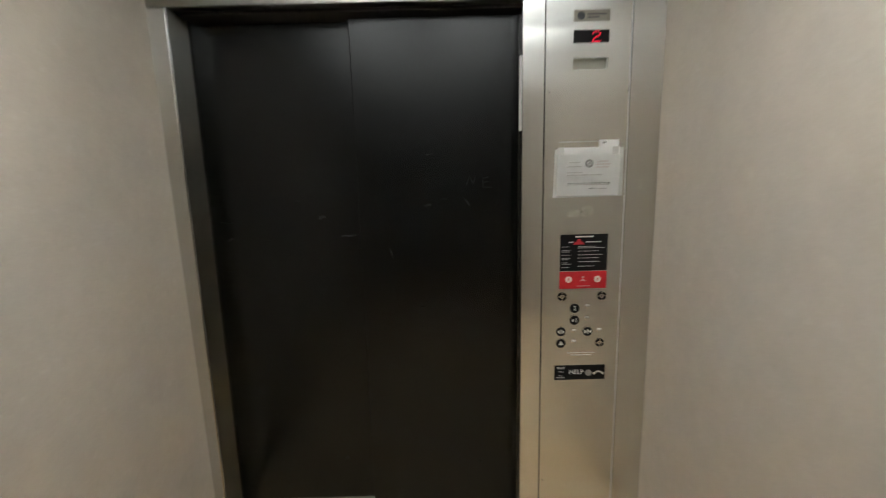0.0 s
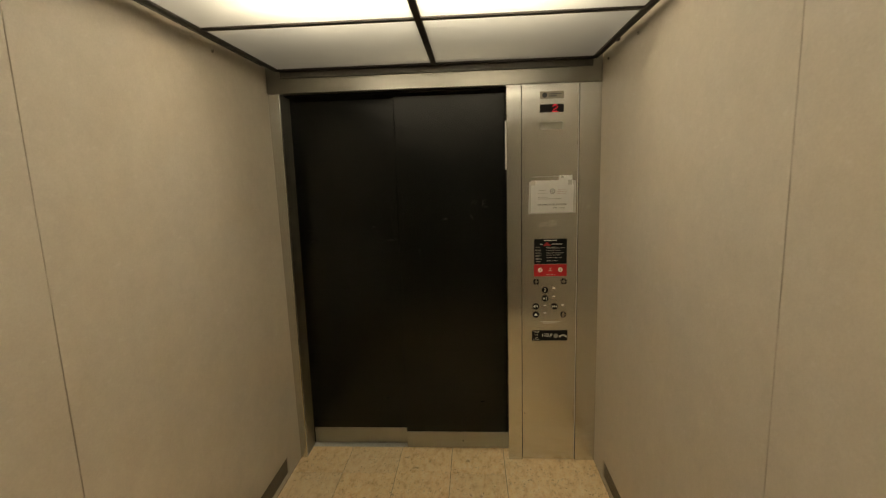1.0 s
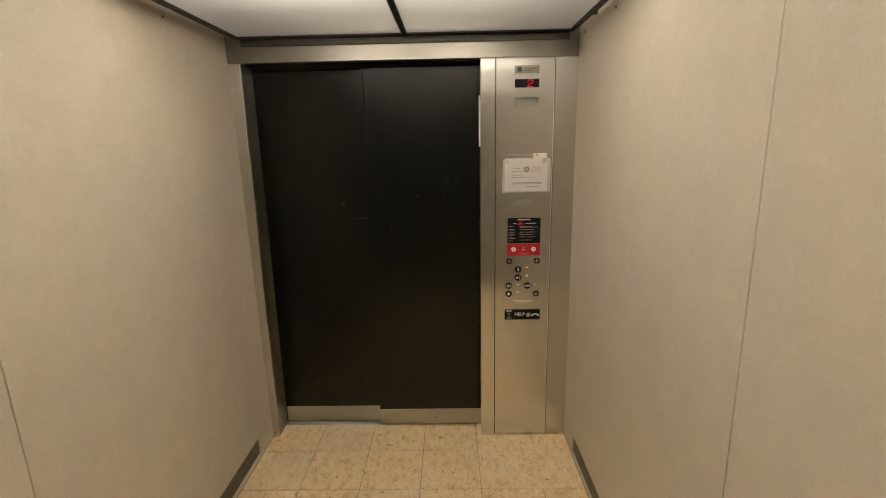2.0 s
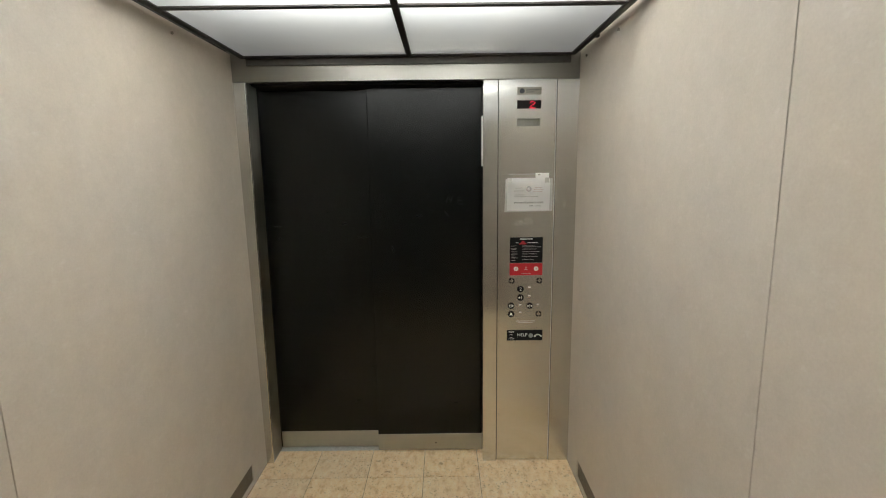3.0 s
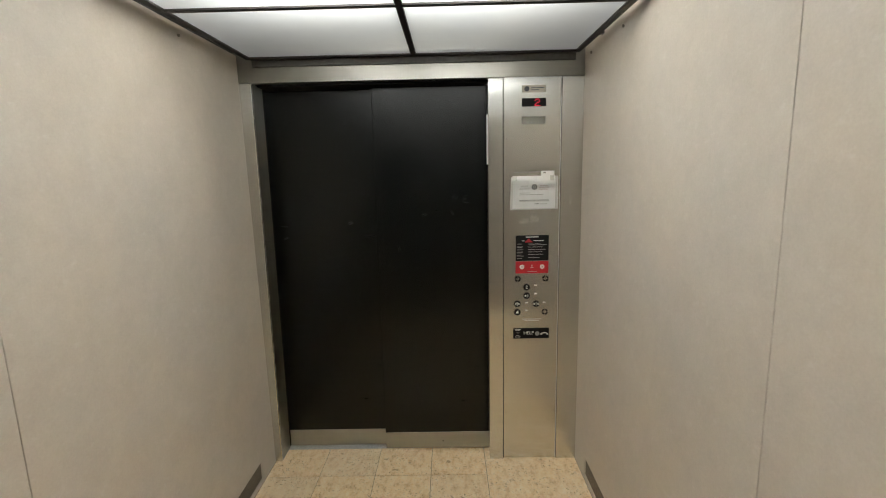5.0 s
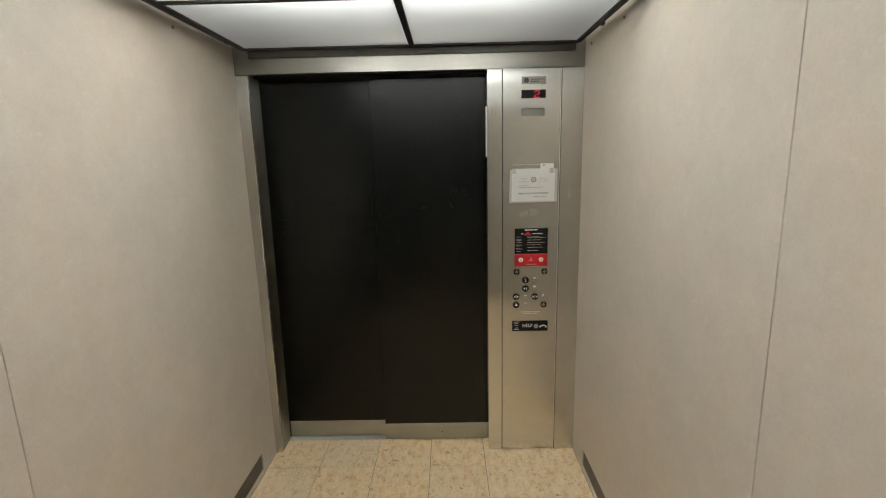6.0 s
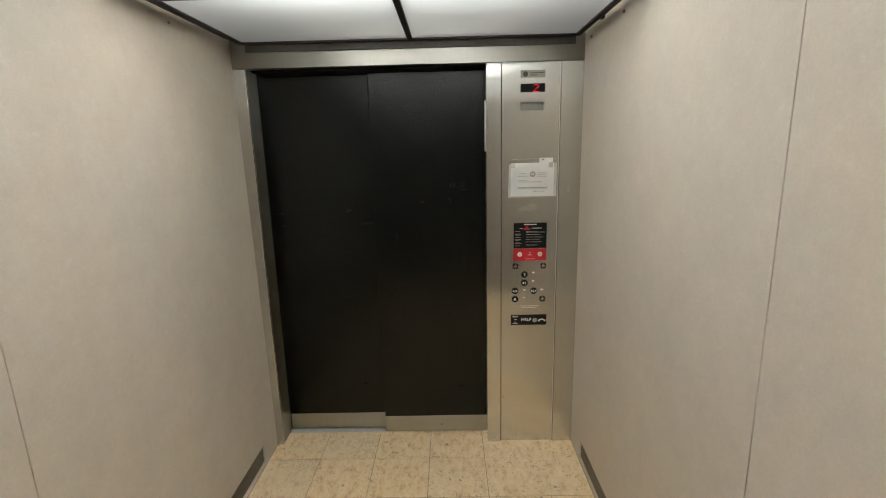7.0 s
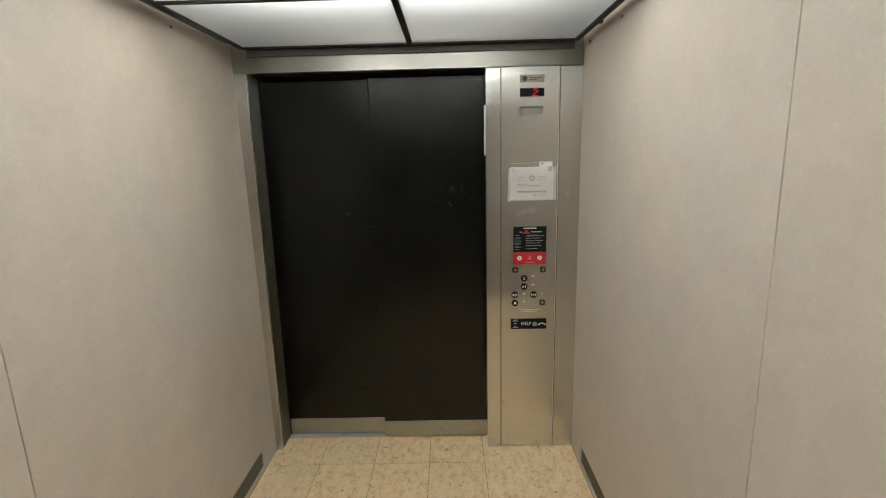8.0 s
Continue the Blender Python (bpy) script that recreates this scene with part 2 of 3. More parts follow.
LAMINATE = laminate()
STEEL = steel("brushed_steel")
# the column's steel again, with the transom's shade put into its colour
STEEL_H_DIM = steel("brushed_steel_header_dimmed", (0.35, 0.335, 0.305), rough=0.32, along="x")
STEEL_KICK = steel("worn_kick_steel", (0.43, 0.425, 0.385), 0.42, "x")
ALU = plain("worn_aluminium_sill", (0.58, 0.58, 0.56), 0.5, 0.25, spread=0.15, scale=90)
TRAVERTINE = travertine()
GROUT = plain("brown_grout", (0.30, 0.21, 0.13), 0.9, scale=200)
BLACK_DOOR = door_black()
BRONZE = plain("dark_bronze_frame", (0.022, 0.017, 0.015), 0.45)
DARK = plain("dark_void_paint", (0.012, 0.010, 0.009), 0.8)
VENT = plain("brown_vent_metal", (0.15, 0.125, 0.095), 0.5, 0.3)
WHITE = plain("white_paint", (0.80, 0.78, 0.75), 0.6, spread=0.04)
ROOF_GREY = plain("grey_roof_paint", (0.42, 0.42, 0.42), 0.6, spread=0.08, scale=8)
DIFFUSER = diffuser()
PLASTIC_BLACK = plain("black_plastic", (0.006, 0.006, 0.006), 0.45)
PLASTIC_BLACK.node_tree.nodes["Principled BSDF"].inputs["Specular IOR Level"].default_value = 0.2
RED = plain("red_enamel", (0.50, 0.012, 0.020), 0.4)
INK_WHITE = plain("white_ink", (0.75, 0.75, 0.72), 0.6, spread=0.05)
INK_GREY = plain("grey_ink", (0.30, 0.30, 0.29), 0.7)
INK_DARK = plain("dark_engraving", (0.07, 0.075, 0.085), 0.6)
LINE_GREY = plain("worn_white_ink", (0.42, 0.42, 0.40), 0.7)
INK_PINK = plain("faded_red_ink", (0.55, 0.33, 0.31), 0.7)
PAPER = plain("white_paper", (0.97, 0.97, 0.96), 0.8, spread=0.03, scale=25)
SLEEVE = plain("cloudy_plastic_sleeve", (0.62, 0.615, 0.585), 0.35, spread=0.08, scale=18)
LED = glow("red_led", (1.0, 0.010, 0.05), 1.3)
NICKEL = plain("pale_nickel", (0.82, 0.81, 0.78), 0.3, 0.3)
TUBE_GLASS = glow("tube_glass", (1, 0.99, 0.95), 3.0)
# tone of the unseen rear wall, kept dark so the doors reflect black
REAR_DARKENED = plain("rear_wall_darkened", (0.15, 0.135, 0.12), 0.5, spread=0.25, scale=30)

# ---- floor ----
floor = part("floor", box(XL - 0.06, XR + 0.06, YB - 0.06, 0.10, -0.08, -0.004), GROUT)
tagged(floor, "pitted beige travertine floor tiles with dark joints", "floor", kind="structure")

# ---- side and rear walls ----
SEAM_L, SEAM_R = -1.462, -1.511
VENT_Y, VENT_Z = -0.187, 0.122


def lean(bm, slope):
    """Leans a mesh outwards along x as it rises."""
    for v in bm.verts:
        v.co.x += slope * v.co.z
    return bm


def side_wall(name, x, out, seam, slope=0.0):
    """A wall of laminate panels; out is -1 for the wall at low x."""
    back = part(name, lean(box(*sorted((x + out * 0.016, x + out * 0.07)), YB - 0.06, 0.295, 0.0, ZC), slope), DARK)
    tagged(back, "side wall of the car lined with beige laminate panels", "wall", kind="structure")
    g = 0.0014
    front = [(0.06, 0.0), (0.06, ZW), (seam + g, ZW), (seam + g, VENT_Z), (VENT_Y, VENT_Z), (VENT_Y, 0.0)]
    rear = [(seam - g, VENT_Z), (seam - g, ZW), (YB, ZW), (YB, VENT_Z)]
    for pts in (front, rear):
        part("wall_panel", lean(prism(pts, "x", *sorted((x, x + out * 0.016)), bevel=0.001), slope), LAMINATE, back)
    return back


wall_left = side_wall("wall_left", XL, -1, SEAM_L, -0.012)
wall_right = side_wall("wall_right", XR, 1, SEAM_R)

# never in view; its panels are darkened to shape the door's reflection
wall_rear = part("wall_rear", box(XL - 0.06, XR + 0.016, YB - 0.07, YB - 0.016, 0, ZC), DARK)
tagged(wall_rear, "unseen rear wall of the car, darkened for the door's reflection", "wall", kind="structure")
for x0, x1 in ((XL - 0.04, -0.80), (-0.797, 0.04), (0.043, XR)):
    part("wall_panel", box(x0, x1, YB - 0.016, YB, 0.0, ZW, 0.001), REAR_DARKENED, wall_rear)


def vent_grille(x, out):
    """A ribbed ventilation strip along the foot of a wall."""
    v = thing("vent_grille", x, VENT_Y, 0.0, "brown ribbed metal ventilation strip along the wall foot", "vent", "wall foot vents")
    y1 = YB
    part("bottom_rail", box(*sorted((x + out * 0.001, x + out * 0.014)), y1, VENT_Y - 0.001, 0.0, 0.028, 0.0015), LAMINATE, v)
    part("top_rail", box(*sorted((x + out * 0.005, x + out * 0.014)), y1, VENT_Y - 0.001, 0.116, VENT_Z - 0.001), VENT, v)
    part("backing", box(*sorted((x + out * 0.0125, x + out * 0.0155)), y1, VENT_Y - 0.001, 0.028, 0.116), DARK, v)
    first = None
    for i in range(120):
        y = VENT_Y - 0.008 - i * 0.0105
        if first is None:
            first = part("rib", box(*sorted((x + out * 0.005, x + out * 0.0122)), y - 0.003, y + 0.003, 0.028, 0.116), VENT, v)
        else:
            r = first.copy()
            scene.collection.objects.link(r)
            r.location = (0, -i * 0.0105, 0)
    return v


vent_grille(XL, -1)
vent_grille(XR, 1)

# ---- ceiling of the car, tubes and luminous panels ----
top = part("ceiling", box(XL - 0.12, XR + 0.07, YB - 0.07, 0.295, ZC, ZC + 0.05), ROOF_GREY)
tagged(top, "grey painted roof of the car above the panels", "ceiling", kind="structure")

CX0, CX1, CY0 = -1.193, 0.440, -0.042
CM = -0.370
PITCH = 0.708
rows_y = [CY0 - PITCH * i for i in range(5)]
lum = thing("luminous_ceiling", CM, -1.4, ZP, "hung ceiling of milky panels in a dark bronze frame", "ceiling light")
W, H = 0.013, 0.022
# outer bars get an added unseen upstand that blocks tube light from the walls
for x, upstand in ((CX0, 0.050), (CM, H), (CX1, 0.026)):
    part("frame_bar", box(x - W, x + W, rows_y[-1] + W, CY0 - W, ZP - 0.004, ZP + upstand, 0.0015), BRONZE, lum)
for y in rows_y:
    part("cross_bar", box(CX0 - W, CX1 + W, y - W + 0.001, y + W - 0.001, ZP - 0.0035, ZP + H + 0.001, 0.0015), BRONZE, lum)
for i in range(4):
    for a, b in ((CX0, CM), (CM, CX1)):
        bm = bmesh.new()
        bmesh.ops.create_grid(bm, x_segments=6, y_segments=6, size=0.5)
        y0, y1 = rows_y[i + 1] + W, rows_y[i] - W
        for v in bm.verts:
            u, w = v.co.x, v.co.y
            sag = 0.003 * (1 - 4 * u * u) * (1 - 4 * w * w)
            v.co = Vector(((a + b) / 2 + u * (b - a - 2 * W), (y0 + y1) / 2 + w * (y1 - y0), ZP + 0.004 - sag))
        bmesh.ops.reverse_faces(bm, faces=bm.faces[:])
        part("diffuser_panel", bm, DIFFUSER, lum, "milky white acrylic panel lit from above")
ANGLE = plain("grey_angle_metal", (0.10, 0.095, 0.09), 0.5, 0.2)
bm = box(CX0 + 0.006, CX1 - 0.002, -0.012, -0.0015, ZP - 0.034, ZP + 0.002, 0.001)
box(CX0 + 0.006, CX1 - 0.002, CY0 + W + 0.001, -0.0125, ZP - 0.002, ZP + 0.002, bm=bm)
part("front_angle", bm, ANGLE, lum, "dull grey angle that carries the ceiling frame")
for x, ys in ((CX0 - W - 0.004, (-1.5, -2.6)), (CX1 + W + 0.004, (-0.353, -1.5, -2.6))):
    for y in ys:
        part("bracket", box(x - 0.008, x + 0.008, y - 0.012, y + 0.012, ZP - 0.008, ZP + 0.006, 0.002), BRONZE, lum)

for y, watts in zip((-0.95, -1.75, -2.62), TUBE_WATTS):
    for fx in (CM - 0.285, CM + 0.285):
        f = thing("fluorescent_fixture", fx, y, ZC, "white fluorescent fitting under the car roof", "lamp", "tubes above the panels")
        part("housing", box(fx - 0.28, fx + 0.28, y - 0.11, y + 0.11, ZC - 0.03, ZC, 0.004), WHITE, f)
        for dy in (-0.06, 0.06):
            part("tube", rod((fx - 0.26, y + dy, ZC - 0.05), (fx + 0.26, y + dy, ZC - 0.05), 0.013), TUBE_GLASS, f)
        a = new("tube_light", bpy.data.lights.new("tube_light", "AREA"))
        a.data.shape, a.data.size, a.data.size_y, a.data.energy = "RECTANGLE", 0.50, 0.18, watts
        a.data.color = (0.995, 0.99, 0.955)
        a.matrix_world = pose(fx, y, ZC - 0.07)

STUD = plain("dull_brown_stud", (0.26, 0.225, 0.185), 0.6)
for x, s, y, z in ((XL - 0.0262, 1, -0.53, 2.194), (XR, -1, -0.11, 2.187), (XR, -1, -0.53, 2.187)):
    b = thing("wall_fastener", x, y, z, "small brown fastener near the top of the wall", "fastener", "wall fasteners")
    part("stud", rod((x, y, z), (x + s * 0.006, y, z), 0.006), STUD, b)

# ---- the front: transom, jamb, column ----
transom = part("transom", box(XL - 0.045, XR, 0.0, 0.055, ZT, ZC, 0.0012), STEEL_H_DIM)
tagged(transom, "brushed steel panel over the car door, dimmed in colour", "transom", kind="structure")
front_behind = part("wall_front", box(XL - 0.016, XR + 0.016, 0.06, 0.295, ZT + 0.035, ZC), DARK)
tagged(front_behind, "dark steel door gear housing above the opening", "wall", kind="structure")
part("gear_cover", box(OL, 0.06, 0.075, 0.295, ZT - 0.006, ZT + 0.034), DARK, front_behind)

jamb = thing("door_jamb", OL, 0.0, 0.0, "brushed steel return beside the car door", "door jamb", kind="structure")
part("face", box(XL - 0.045, OL, 0.0, 0.012, 0.0, ZT - 0.001, 0.0025), STEEL, jamb)
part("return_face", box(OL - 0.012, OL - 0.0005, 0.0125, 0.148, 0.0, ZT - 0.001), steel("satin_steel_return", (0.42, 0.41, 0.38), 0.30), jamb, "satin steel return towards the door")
part("pocket", box(XL, OL - 0.003, 0.15, 0.295, 0.0, ZT), DARK, jamb)

column = thing("control_column", 0.24, 0.03, 0.0, "brushed steel column that carries the car controls", "column", kind="structure")
part("edge_strip", box(0.0, 0.0755, 0.0, 0.062, 0.0, ZT - 0.002, 0.0012), STEEL, column)
part("side_strip", box(0.3755, XR, 0.0, 0.062, 0.0, ZT - 0.002, 0.0012), STEEL, column)
part("return_face", box(0.0, 0.010, 0.0625, 0.098, 0.0, ZT - 0.002), STEEL, column)
part("core", box(0.012, XR, 0.066, 0.295, 0.0, ZT - 0.002), DARK, column)

for x in (0.05, -0.86):
    part("screw", disc_y(x, 2.186, 0.004, -0.0012, 0.001, 12), BRONZE, transom)

guard = thing("edge_plate", -0.004, 0.03, 1.67, "narrow pale metal plate on the column's edge", "plate")
part("plate", box(-0.007, -0.0005, 0.016, 0.036, 1.672, 1.925, 0.0015), NICKEL, guard)

# ---- car door, closed ----
SEAM = -0.612


def door_leaf(x0, x1, y, label):
    d = thing("door_leaf", (x0 + x1) / 2, y, 0.0, label, "sliding door", "car door leaves")
    part("panel", box(x0, x1, y, y + 0.030, 0.006, ZT - 0.018, 0.003, 2), BLACK_DOOR, d)
    part("kick_plate", box(x0 + 0.001, x1 - 0.001, y - 0.0035, y - 0.0002, 0.0075, 0.109, 0.001), STEEL_KICK, d, "scuffed steel kick plate")
    return d


door_leaf(OL + 0.003, SEAM + 0.05, 0.155, "black sliding door leaf, closed, steel kick plate, set back")
near_leaf = door_leaf(SEAM, 0.008, 0.110, "black sliding door leaf, closed, overlapping the other leaf")
part("dent", disc_y(-0.27, 0.052, 0.004, 0.1060, 0.1064, 8), DARK, near_leaf)

SCUFF = plain("pale_scuff", (0.013, 0.0135, 0.013), 0.35, spread=0.3)
far_leaf = [o for o in scene.objects if o.name.startswith("door_leaf") and o != near_leaf][0]


def scuff(leaf, y, x0, z0, x1, z1, w):
    """A thin uneven rub mark on a door leaf."""
    rnd = random.Random(int(abs(x0) * 1000))
    d = Vector((x1 - x0, z1 - z0))
    nrm = Vector((-d.y, d.x)).normalized()
    up, low = [], []
    for i in range(7):
        q = Vector((x0, z0)) + d * (i / 6) + nrm * rnd.uniform(-0.4, 0.4) * w
        h = w * (0.15 + 0.85 * math.sin(math.pi * i / 6)) * rnd.uniform(0.6, 1.0)
        up.append(q + nrm * h / 2)
        low.append(q - nrm * h / 2)
    pts = [(q.x, q.y) for q in low] + [(q.x, q.y) for q in up[::-1]]
    part("scuff", prism(pts, "y", y - 0.0003, y + 0.0004), SCUFF, leaf, "faint pale rub mark")


for a in ((-0.195, 1.475, -0.180, 1.515), (-0.180, 1.515, -0.168, 1.480), (-0.168, 1.480, -0.158, 1.512), (-0.130, 1.470, -0.130, 1.505), (-0.130, 1.505, -0.105, 1.508), (-0.130, 1.488, -0.110, 1.490), (-0.130, 1.470, -0.095, 1.468)):
    scuff(near_leaf, 0.110, *a, 0.003)
for a in ((-0.205, 1.43, -0.180, 1.40, 0.006), (-0.36, 1.40, -0.33, 1.41, 0.010), (-0.50, 1.24, -0.485, 1.20, 0.005)):
    scuff(near_leaf, 0.110, *a)
for a in ((-0.70, 1.285, -0.625, 1.292, 0.007), (-0.78, 1.36, -0.75, 1.365, 0.014), (-1.165, 1.350, -1.12, 1.352, 0.006), (-1.15, 1.28, -1.12, 1.285, 0.008)):
    scuff(far_leaf, 0.155, *a)

sill = thing("car_sill", -0.6, 0.2, 0.0, "grooved aluminium sill under the car door", "sill", kind="structure")
part("plate", box(OL - 0.02, 0.012, 0.1225, 0.20, -0.05, -0.003, 0.001), ALU, sill)
for y in (0.126, 0.136, 0.146, 0.152, 0.176, 0.190):
    part("ridge", box(OL - 0.02, 0.012, y, y + 0.005, -0.003, 0.001), ALU, sill)

# ---- the operating panel ----
panel = thing("operating_panel", 0.226, 0.0, 0.0, "brushed steel car operating panel with buttons and display", "control panel")
PX0, PX1 = 0.0785, 0.3725
SX0, SX1, SZ0, SZ1 = 0.173, 0.293, 1.870, 1.909
YF = -0.002
# the plate has a real slot: four pieces round it, drawn as one mesh
bm = box(PX0, PX1, YF, 0.004, 0.009, SZ0)
box(PX0, PX1, YF, 0.004, SZ1, ZT - 0.003, bm=bm)
box(PX0, SX0, YF, 0.004, SZ0, SZ1, bm=bm)
box(SX1, PX1, YF, 0.004, SZ0, SZ1, bm=bm)
bmesh.ops.remove_doubles(bm, verts=bm.verts, dist=1e-5)
part("plate", bm, STEEL, panel)
bm = box(SX0 - 0.004, SX1 + 0.004, 0.024, 0.030, SZ0 - 0.004, SZ1 + 0.004)
box(SX0 - 0.004, SX0, 0.0042, 0.024, SZ0 - 0.004, SZ1 + 0.004, bm=bm)
box(SX1, SX1 + 0.004, 0.0042, 0.024, SZ0 - 0.004, SZ1 + 0.004, bm=bm)
box(SX0, SX1, 0.0042, 0.024, SZ1, SZ1 + 0.004, bm=bm)
box(SX0, SX1, 0.0042, 0.024, SZ0 - 0.004, SZ0, bm=bm)
part("slot_back", bm, STEEL_KICK, panel, "recessed steel light slot")
# near-black strips fill both panel joints to give the shade inside them
part("joint_shade", box(PX0 - 0.0028, PX0 - 0.0004, 0.002, 0.006, 0.004, ZT - 0.003), DARK, panel)
part("joint_shade", box(PX1 + 0.0004, PX1 + 0.0028, 0.002, 0.006, 0.004, ZT - 0.003), DARK, panel)
# the highlight along the right joint, put in as a flat pale strip
part("edge_glint", box(PX1 - 0.0026, PX1, YF - 0.0010, YF - 0.0001, 0.012, ZT - 0.006), NICKEL, panel, "pale strip drawn as the glint on the plate's edge")
for x, z in ((0.094, 1.798), (0.366, 1.798), (0.091, 0.289), (0.362, 0.290)):
    part("screw", disc_y(x, z, 0.0032, YF - 0.0008, YF + 0.001, 12), BRONZE, panel)

badge = part("badge", box(0.172, 0.294, YF - 0.0015, YF, 2.025, 2.062, 0.0006), steel("badge_metal", (0.40, 0.37, 0.32), 0.3, "x"), panel, "engraved maker's badge")
part("emblem", disc_y(0.196, 2.0435, 0.013, YF - 0.0022, YF - 0.0014, 20), INK_DARK, badge)
part("bar", box(0.217, 0.284, YF - 0.0019, YF - 0.0014, 2.046, 2.050), INK_DARK, badge)
part("bar", box(0.217, 0.258, YF - 0.0019, YF - 0.0014, 2.036, 2.040), INK_DARK, badge)

disp = part("display", box(0.172, 0.294, YF - 0.002, YF, 1.957, 1.998, 0.0008), PLASTIC_BLACK, panel, "black display window with a red floor number")
# the numeral 2 out of small square dots
GLYPH = ("01110", "10001", "00001", "00110", "01000", "10000", "11111")
bm = bmesh.new()
for r, line in enumerate(GLYPH):
    for c, bit in enumerate(line):
        if bit == "1":
            x, z = 0.2355 + c * 0.0058, 1.9945 - r * 0.0053
            box(x + 0.0008, x + 0.0046, YF - 0.0026, YF - 0.0019, z - 0.0042, z - 0.0006, bm=bm)
part("numeral", bm, LED, disp, "glowing red number 2")


def round_button(x, z, text="", name="button", r=0.0180, mark=None):
    b = part(name, disc_y(x, z, r, YF - 0.005, YF, 24, 0.0015), PLASTIC_BLACK, panel, "round black button with white mark")
    part("rim", ring_y(x, z, r, r + 0.0022, YF - 0.0025, YF, 24), STEEL, b)
    if text:
        writing(text, 0.024, x, YF - 0.0055, z, INK_WHITE, b)
    if mark:
        bm = bmesh.new()
        for pts in mark:
            join(bm, prism([(x + 1.5 * p, z + 1.5 * q) for p, q in pts], "y", YF - 0.0058, YF - 0.0049))
        part("symbol", bm, INK_WHITE, b)
    return b


STAR = [[(0.0045 * math.sin(i * math.pi / 5) * (1 if i % 2 == 0 else 0.45) - 0.0042, 0.0055 * math.cos(i * math.pi / 5) * (1 if i % 2 == 0 else 0.45)) for i in range(10)],
        [(0.0030, -0.0055), (0.0052, -0.0055), (0.0052, 0.0055), (0.0036, 0.0055), (0.0016, 0.0040), (0.0030, 0.0036)]]
OPEN = [[(-0.0095, 0), (-0.0035, 0.005), (-0.0035, -0.005)], [(0.0095, 0), (0.0035, -0.005), (0.0035, 0.005)], [(-0.001, -0.006), (0.001, -0.006), (0.001, 0.006), (-0.001, 0.006)]]
SHUT = [[(-0.0090, 0.005), (-0.0025, 0), (-0.0090, -0.005)], [(0.0090, -0.005), (0.0025, 0), (0.0090, 0.005)], [(-0.001, -0.006), (0.001, -0.006), (0.001, 0.006), (-0.001, 0.006)]]
BELL = [[(-0.006, -0.004), (0.006, -0.004), (0.0035, 0.002), (0.0015, 0.006), (-0.0015, 0.006), (-0.0035, 0.002)]]
round_button(0.202, 1.0135, "2", "floor_button")
round_button(0.2025, 0.9665, "", "floor_button", mark=STAR)
round_button(0.152, 0.9215, "", "door_open_button", mark=OPEN)
round_button(0.2535, 0.9205, "", "door_close_button", mark=SHUT)
round_button(0.1525, 0.8745, "", "alarm_button", mark=BELL)


def key_switch(x, z):
    k = part("key_switch", ring_y(x, z, 0.0085, 0.0165, YF - 0.003, YF, 24), PLASTIC_BLACK, panel, "dark ringed key switch")
    part("barrel", disc_y(x, z, 0.0088, YF - 0.002, YF, 16), STEEL, k)
    part("keyhole", box(x - 0.0012, x + 0.0012, YF - 0.0028, YF - 0.0018, z - 0.004, z + 0.004), DARK, k)
    for a in (0, 90, 180, 270):
        dx, dz = 0.0135 * math.cos(radians(a)), 0.0135 * math.sin(radians(a))
        part("notch", box(x + dx - 0.0024, x + dx + 0.0024, YF - 0.0034, YF - 0.0028, z + dz - 0.0024, z + dz + 0.0024), STEEL, k)


for x, z in ((0.154, 1.060), (0.303, 1.060), (0.302, 0.874)):
    key_switch(x, z)
for x, z in ((0.250, 1.021), (0.250, 0.974), (0.202, 0.924), (0.298, 0.925), (0.202, 0.881)):
    b = part("braille_plate", disc_y(x, z, 0.0100, YF - 0.0022, YF, 20, 0.0016), STEEL, panel, "small round braille plate")
    # raised dots, oversized and pale to carry the glare on the plate
    for i in range(2):
        part("glare_dot", disc_y(x - 0.0035 + i * 0.007, z + 0.003, 0.0044, YF - 0.0038, YF - 0.0021, 12, 0.0014), NICKEL, b)
part("indicator", disc_y(0.252, 0.966, 0.003, YF - 0.002, YF, 12), INK_PINK, panel, "small red indicator")
for z, w in ((0.834, 0.052), (0.825, 0.040)):
    part("engraved_bar", box(0.231 - w, 0.231 + w, YF - 0.0004, YF, z - 0.0016, z + 0.0016), NICKEL, panel)
for i in range(7):
    for j in range(7):
        if (i - 3) ** 2 + (j - 3) ** 2 <= 11:
            x, z = 0.231 + (i - 3) * 0.009, 0.618 + (j - 3) * 0.009
            part("speaker_hole", disc_y(x, z, 0.0011, YF - 0.0002, YF + 0.0005, 6), STEEL_KICK, panel)

helpp = part("help_plate", box(0.131, 0.326, YF - 0.002, YF, 0.7235, 0.783, 0.0006), PLASTIC_BLACK, panel, "black plate lettered HELP with call symbols")
writing("HELP", 0.0255, 0.215, YF - 0.0026, 0.755, INK_WHITE, helpp)
for z, w in ((0.7765, 0.016), (0.7705, 0.014), (0.757, 0.008), (0.741, 0.007), (0.733, 0.016)):
    part("bar", box(0.155 - w, 0.155 + w, YF - 0.0025, YF - 0.0019, z - 0.0010, z + 0.0010), INK_WHITE, helpp)
part("call_button", disc_y(0.262, 0.7515, 0.0125, YF - 0.005, YF - 0.001, 24, 0.001), INK_GREY, helpp, "round grey call button")
arc = [(0.301 + 0.0195 * math.cos(radians(a)), 0.742 + 0.0175 * math.sin(radians(a))) for a in range(25, 156, 10)]
arc += [(0.301 + 0.0145 * math.cos(radians(a)), 0.742 + 0.0110 * math.sin(radians(a))) for a in range(155, 24, -10)]
bm = bmesh.new()
